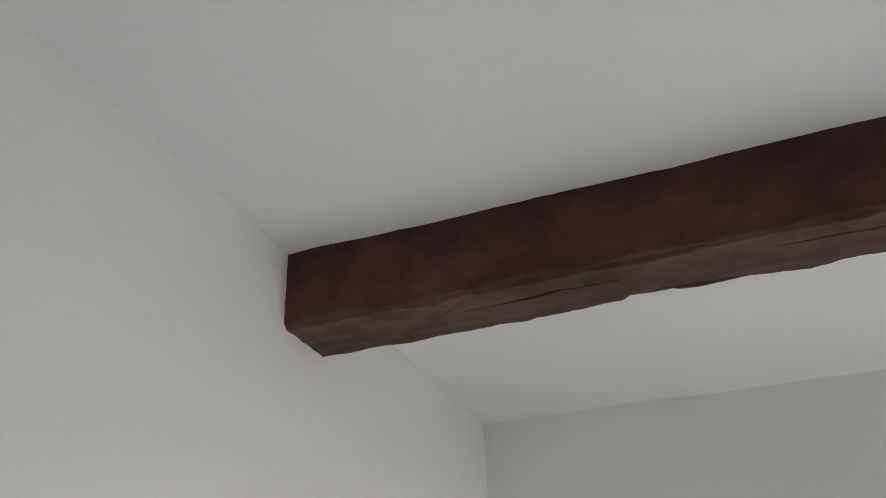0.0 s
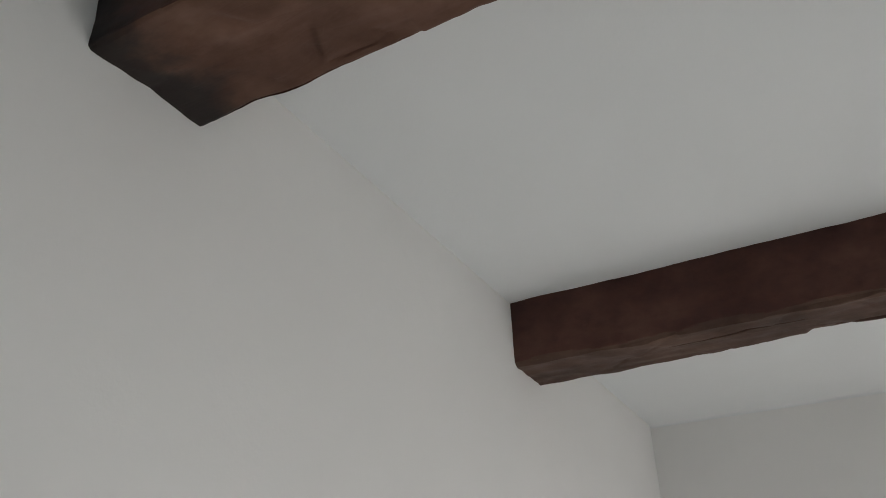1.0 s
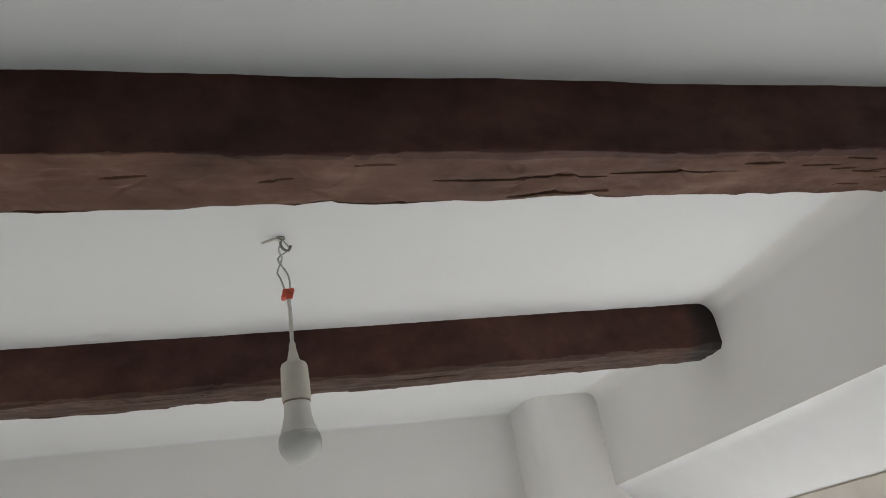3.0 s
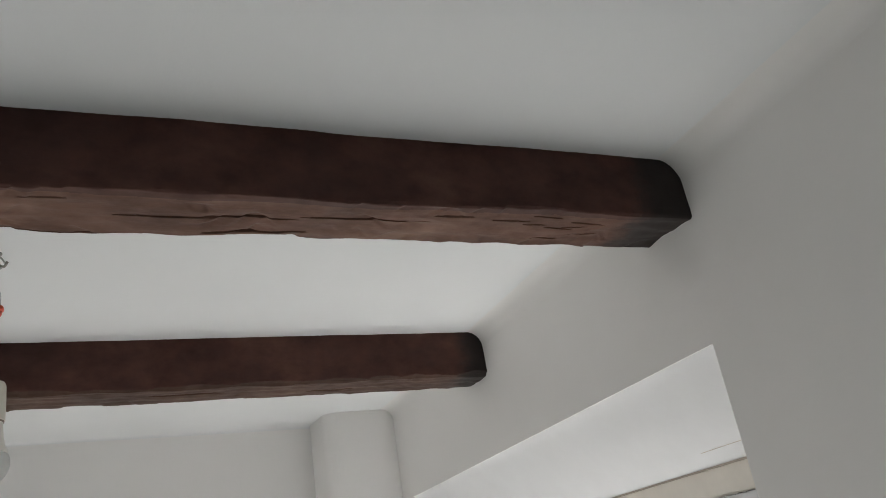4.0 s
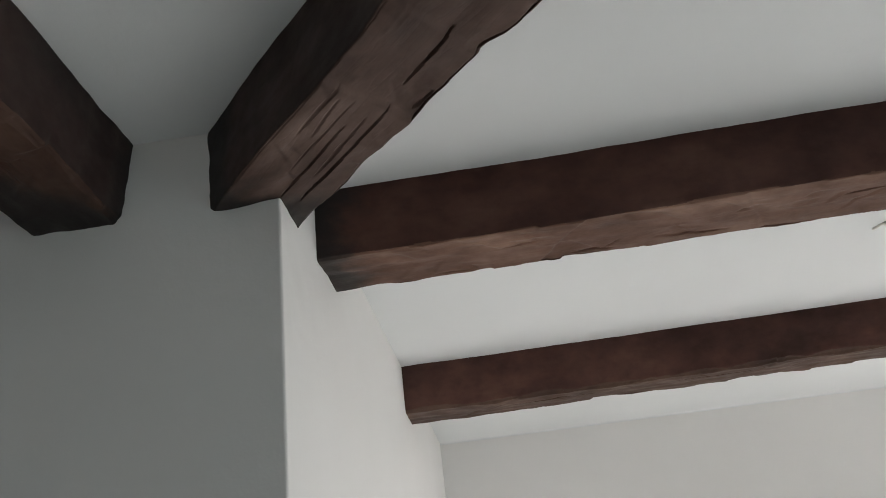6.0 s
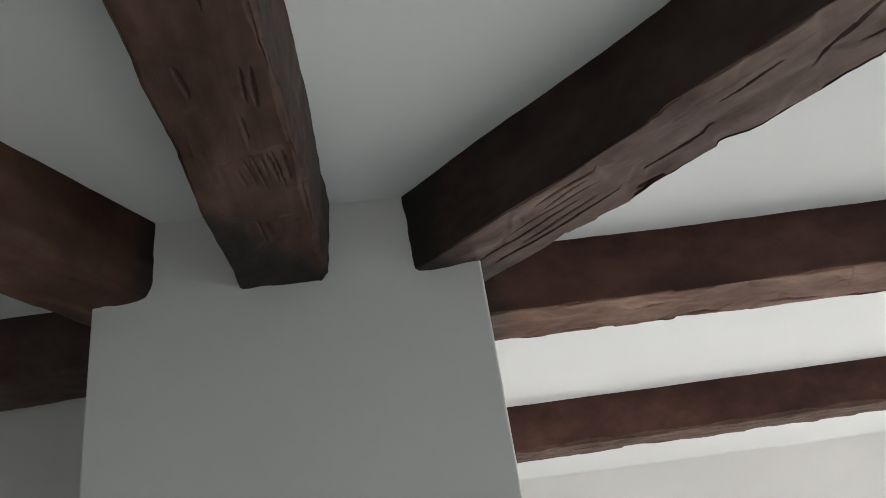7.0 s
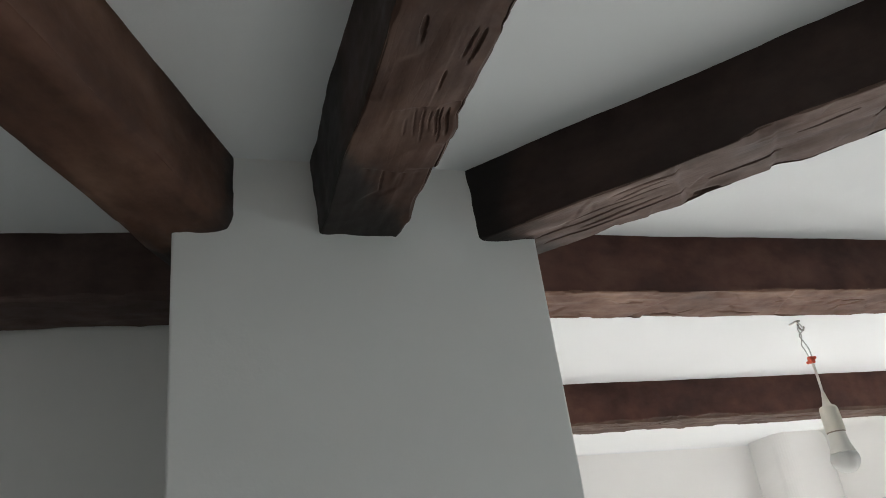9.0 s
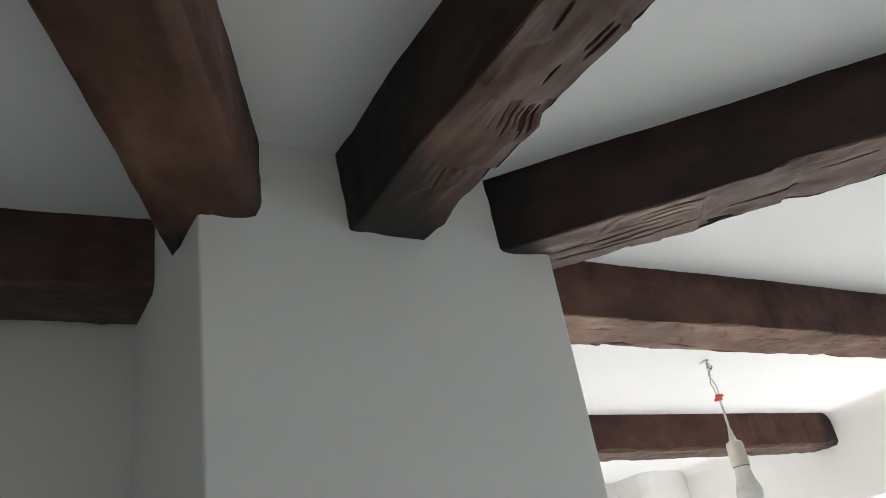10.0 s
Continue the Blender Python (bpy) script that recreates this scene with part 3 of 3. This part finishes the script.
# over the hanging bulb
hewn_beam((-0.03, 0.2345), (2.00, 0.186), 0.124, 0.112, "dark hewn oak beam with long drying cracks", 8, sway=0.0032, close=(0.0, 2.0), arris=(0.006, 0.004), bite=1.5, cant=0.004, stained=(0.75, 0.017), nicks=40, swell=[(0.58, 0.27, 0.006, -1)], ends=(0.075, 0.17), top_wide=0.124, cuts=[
    (0.40, -0.048, 0.06, 0.0046, 0.0030, 0.05), (0.425, -0.036, 0.03, 0.0025, 0.0020, 1.2), (0.54, -0.036, 0.11, 0.0050, 0.0022, -0.08), (1.22, -0.004, 0.23, 0.0021, 0.014, 0.01),
    (1.43, 0.008, 0.19, 0.0021, 0.014, 0.0), (1.27, -0.048, 0.11, 0.0044, 0.014, 0.0), (1.32, -0.042, 0.07, 0.0030, 0.010, 0.05), (1.645, 0.022, 0.06, 0.0020, 0.008, 0.05),
    (1.735, 0.004, 0.05, 0.0020, 0.007, -0.05), (1.775, 0.026, 0.06, 0.0018, 0.007, -0.02), (1.70, 0.038, 0.05, 0.0018, 0.006, 0.02), (1.79, -0.014, 0.05, 0.0024, 0.007, 0.12), (1.76, 0.012, 0.045, 0.0018, 0.006, 0.15), (1.69, 0.012, 0.04, 0.0020, 0.006, 0.1), (1.73, -0.034, 0.05, 0.0022, 0.006, 0.0),
    (0.92, 0.0, 0.04, 0.003, 0.005, 0.1), (0.20, -0.048, 0.05, 0.0046, 0.0016, 0.0), (1.55, 0.030, 0.06, 0.0022, 0.007, 0.04),
    (0.76, 0.012, 0.05, 0.0026, 0.006, 0.1), (0.30, 0.010, 0.05, 0.0020, 0.0018, 0.1), (1.03, 0.034, 0.05, 0.0022, 0.006, 0.0)],
    steps=[(0.36, 0.0, 0.5, 0.0035, 0.09), (0.62, 0.0, -0.4, 0.0022, 0.08), (1.00, 0.0, 0.5, 0.0022, 0.10)],
    chips=[(0.36, 0.42, -1, 0.02, 0.004), (1.34, 1.20, -1, 0.02, 0.006), (1.62, 1.76, 1, 0.03, 0.006), (0.86, 0.70, 1, 0.026, 0.005)])
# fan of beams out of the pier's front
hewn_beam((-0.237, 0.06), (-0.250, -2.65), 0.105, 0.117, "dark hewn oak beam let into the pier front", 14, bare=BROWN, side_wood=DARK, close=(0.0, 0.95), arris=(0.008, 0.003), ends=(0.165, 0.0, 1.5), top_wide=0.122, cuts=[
    (0.300, -0.0400, 0.034, 0.0024, 0.0034, 0.08), (0.297, -0.0325, 0.050, 0.0016, 0.0030, 0.12), (0.301, -0.0270, 0.038, 0.0022, 0.0028, 0.16), (0.302, -0.0195, 0.030, 0.0014, 0.0015, 0.1),
    (0.294, -0.0130, 0.052, 0.0018, 0.0020, 0.14), (0.298, -0.0045, 0.044, 0.0014, 0.0012, 0.18), (0.290, 0.0040, 0.030, 0.0016, 0.0009, 0.14),
    (0.415, -0.032, 0.050, 0.0028, 0.0035, -0.08), (0.42, -0.024, 0.040, 0.0020, 0.003, -0.06), (0.43, 0.022, 0.035, 0.0030, 0.003, 0.1), (0.54, -0.014, 0.08, 0.0016, 0.004, -0.08), (0.365, -0.014, 0.03, 0.0016, 0.003, 0.0), (0.185, 0.004, 0.04, 0.0020, 0.002, 0.1)],
    steps=[(0.324, -0.018, -0.15, 0.0055, -0.047), (0.205, 0.0, 0.10, 0.0026, -0.035), (0.46, 0.0, 0.3, 0.0022, 0.09), (0.58, 0.0, -0.3, 0.0025, 0.10)],
    chips=[(0.21, 0.10, -1, 0.036, 0.009), (0.30, 0.46, -1, 0.042, 0.010), (0.50, 0.63, -1, 0.022, 0.005)])
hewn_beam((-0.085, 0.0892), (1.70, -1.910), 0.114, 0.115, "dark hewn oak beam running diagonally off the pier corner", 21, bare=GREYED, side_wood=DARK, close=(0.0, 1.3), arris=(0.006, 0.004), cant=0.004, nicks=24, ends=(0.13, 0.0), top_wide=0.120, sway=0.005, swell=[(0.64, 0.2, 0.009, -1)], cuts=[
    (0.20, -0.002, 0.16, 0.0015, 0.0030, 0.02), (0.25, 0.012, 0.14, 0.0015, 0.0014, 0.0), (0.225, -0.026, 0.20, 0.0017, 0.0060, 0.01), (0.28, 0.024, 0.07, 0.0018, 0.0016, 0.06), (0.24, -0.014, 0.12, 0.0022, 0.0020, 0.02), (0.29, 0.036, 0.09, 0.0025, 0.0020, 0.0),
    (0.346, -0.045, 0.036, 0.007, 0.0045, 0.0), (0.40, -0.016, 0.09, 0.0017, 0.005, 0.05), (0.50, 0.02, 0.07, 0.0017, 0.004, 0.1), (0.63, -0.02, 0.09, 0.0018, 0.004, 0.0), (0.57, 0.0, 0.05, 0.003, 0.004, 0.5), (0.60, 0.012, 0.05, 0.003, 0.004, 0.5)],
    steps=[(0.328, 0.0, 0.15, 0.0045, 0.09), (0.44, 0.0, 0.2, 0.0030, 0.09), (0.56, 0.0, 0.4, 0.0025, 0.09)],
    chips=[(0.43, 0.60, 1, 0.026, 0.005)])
hewn_beam((-0.389, 0.132), (-1.795, -2.546), 0.118, 0.119, "dark hewn oak beam running diagonally over the wing", 27, bare=RUSSET, side_wood=RUSSET_SHADED, close=(0.0, 0.9), nicks=5, rounded=True, arris=(0.004, 0.004), sway=0.0022, swell=[(0.50, 0.38, -0.004, 1)], ends=(0.13, 0.0), dish=0.0006)
hewn_beam((-0.42, 0.2516), (LEFT - 0.05, 0.436), 0.112, 0.112, "very dark oak beam along the wing wall", 33, bare=SMOKED, side_wood=SMOKED, nicks=5)

# ---------------------------------------------------------------- hanging bulb
LX, LY = 0.929, 0.556
lamp = new("pendant_lamp")
lamp.location = (LX, LY, H)
tagged(lamp, "bare bulb on a makeshift cord from a ceiling hook", "lamp")

bm = bmesh.new()
tube(bm, [(LX, LY, H + 0.006), (LX, LY, H - 0.012), (LX + 0.004, LY, H - 0.020), (LX + 0.011, LY, H - 0.022), (LX + 0.015, LY, H - 0.014)], 0.0022)
lathe(bm, [(0.0075, 0.0), (0.0075, -0.003), (0.004, -0.004)], (LX, LY, H + 0.001), turns=16)
part("hook", bm, IRON, lamp, "small zinc screw hook", True)
bm = bmesh.new()
tube(bm, [(LX, LY, H - 0.006), (LX - 0.010, LY - 0.004, H - 0.004), (LX - 0.022, LY - 0.006, H - 0.009), (LX - 0.029, LY - 0.004, H - 0.011)], 0.0022)
part("wire_stub", bm, CABLE, lamp, "pale cut wire end", True)
zr = 2.056
for s in (1, -1):
    bm = bmesh.new()
    tube(bm, [(LX + 0.003, LY, H - 0.004), (LX + 0.004 + 0.008 * s, LY, H - 0.020), (LX - 0.003 - 0.003 * s, LY, H - 0.036), (LX - 0.002 + 0.0065 * s, LY, H - 0.058),
              (LX + 0.002 + 0.0065 * s, LY, H - 0.070), (LX + 0.005 + 0.004 * s, LY, zr + 0.004)], 0.0014)
    part("wire", bm, WIRE, lamp, smooth=True)
bm = bmesh.new()
box(bm, (LX - 0.0035, LY - 0.005, zr - 0.010), (LX + 0.0125, LY + 0.005, zr + 0.007), 0.0045)
for s in (-1, 1):
    lathe(bm, [(0.0034, -0.008), (0.0042, -0.004), (0.0042, 0.004), (0.0034, 0.008)], (LX + 0.0045 + 0.006 * s, LY, zr - 0.002 + 0.004 * s), (0, 1, 0), 12)
part("terminal_block", bm, RED, lamp, "red plastic terminal block")
bm = bmesh.new()
tube(bm, [(LX + 0.005, LY, zr - 0.010), (LX + 0.006, LY, 2.02), (LX + 0.005, LY, 1.975), (LX + 0.005, LY, 1.955)], 0.0030)
part("cable", bm, CABLE, lamp, smooth=True)
zh = 1.888
cx = LX + 0.005
bm = bmesh.new()
lathe(bm, [(0.0045, 0.088), (0.0055, 0.078), (0.009, 0.062), (0.012, 0.059), (0.0175, 0.056), (0.0195, 0.051), (0.0205, 0.030), (0.0208, 0.0)], (cx, LY, zh))
holder = part("lamp_holder", bm, PVC, lamp, "pale plastic lamp holder", True)
bm = bmesh.new()
lathe(bm, [(0.0196, 0.002), (0.0196, -0.0024)], (cx, LY, zh))
part("collar", bm, RUBBER, holder)
bm = bmesh.new()
lathe(bm, [(0.0185, -0.0020), (0.0188, -0.010), (0.0200, -0.022), (0.0225, -0.034), (0.0262, -0.044), (0.0266, -0.046), (0.0240, -0.047)], (cx, LY, zh))
bulb = part("bulb", bm, BULB_BODY, lamp, "white plastic bulb body", True)
bm = bmesh.new()
outer = [(0.0264, -0.0465)] + [(0.030 * math.cos(radians(t)), -0.060 - 0.030 * math.sin(radians(t))) for t in range(-22, 88, 8)] + [(0.0012, -0.090)]
inner = [(max(r - 0.0012, 0.0008), h + (0.0012 if h < -0.06 else 0.0)) for r, h in reversed(outer)]
lathe(bm, outer + inner, (cx, LY, zh))
part("globe", bm, FROST, bulb, "milky translucent globe", True)
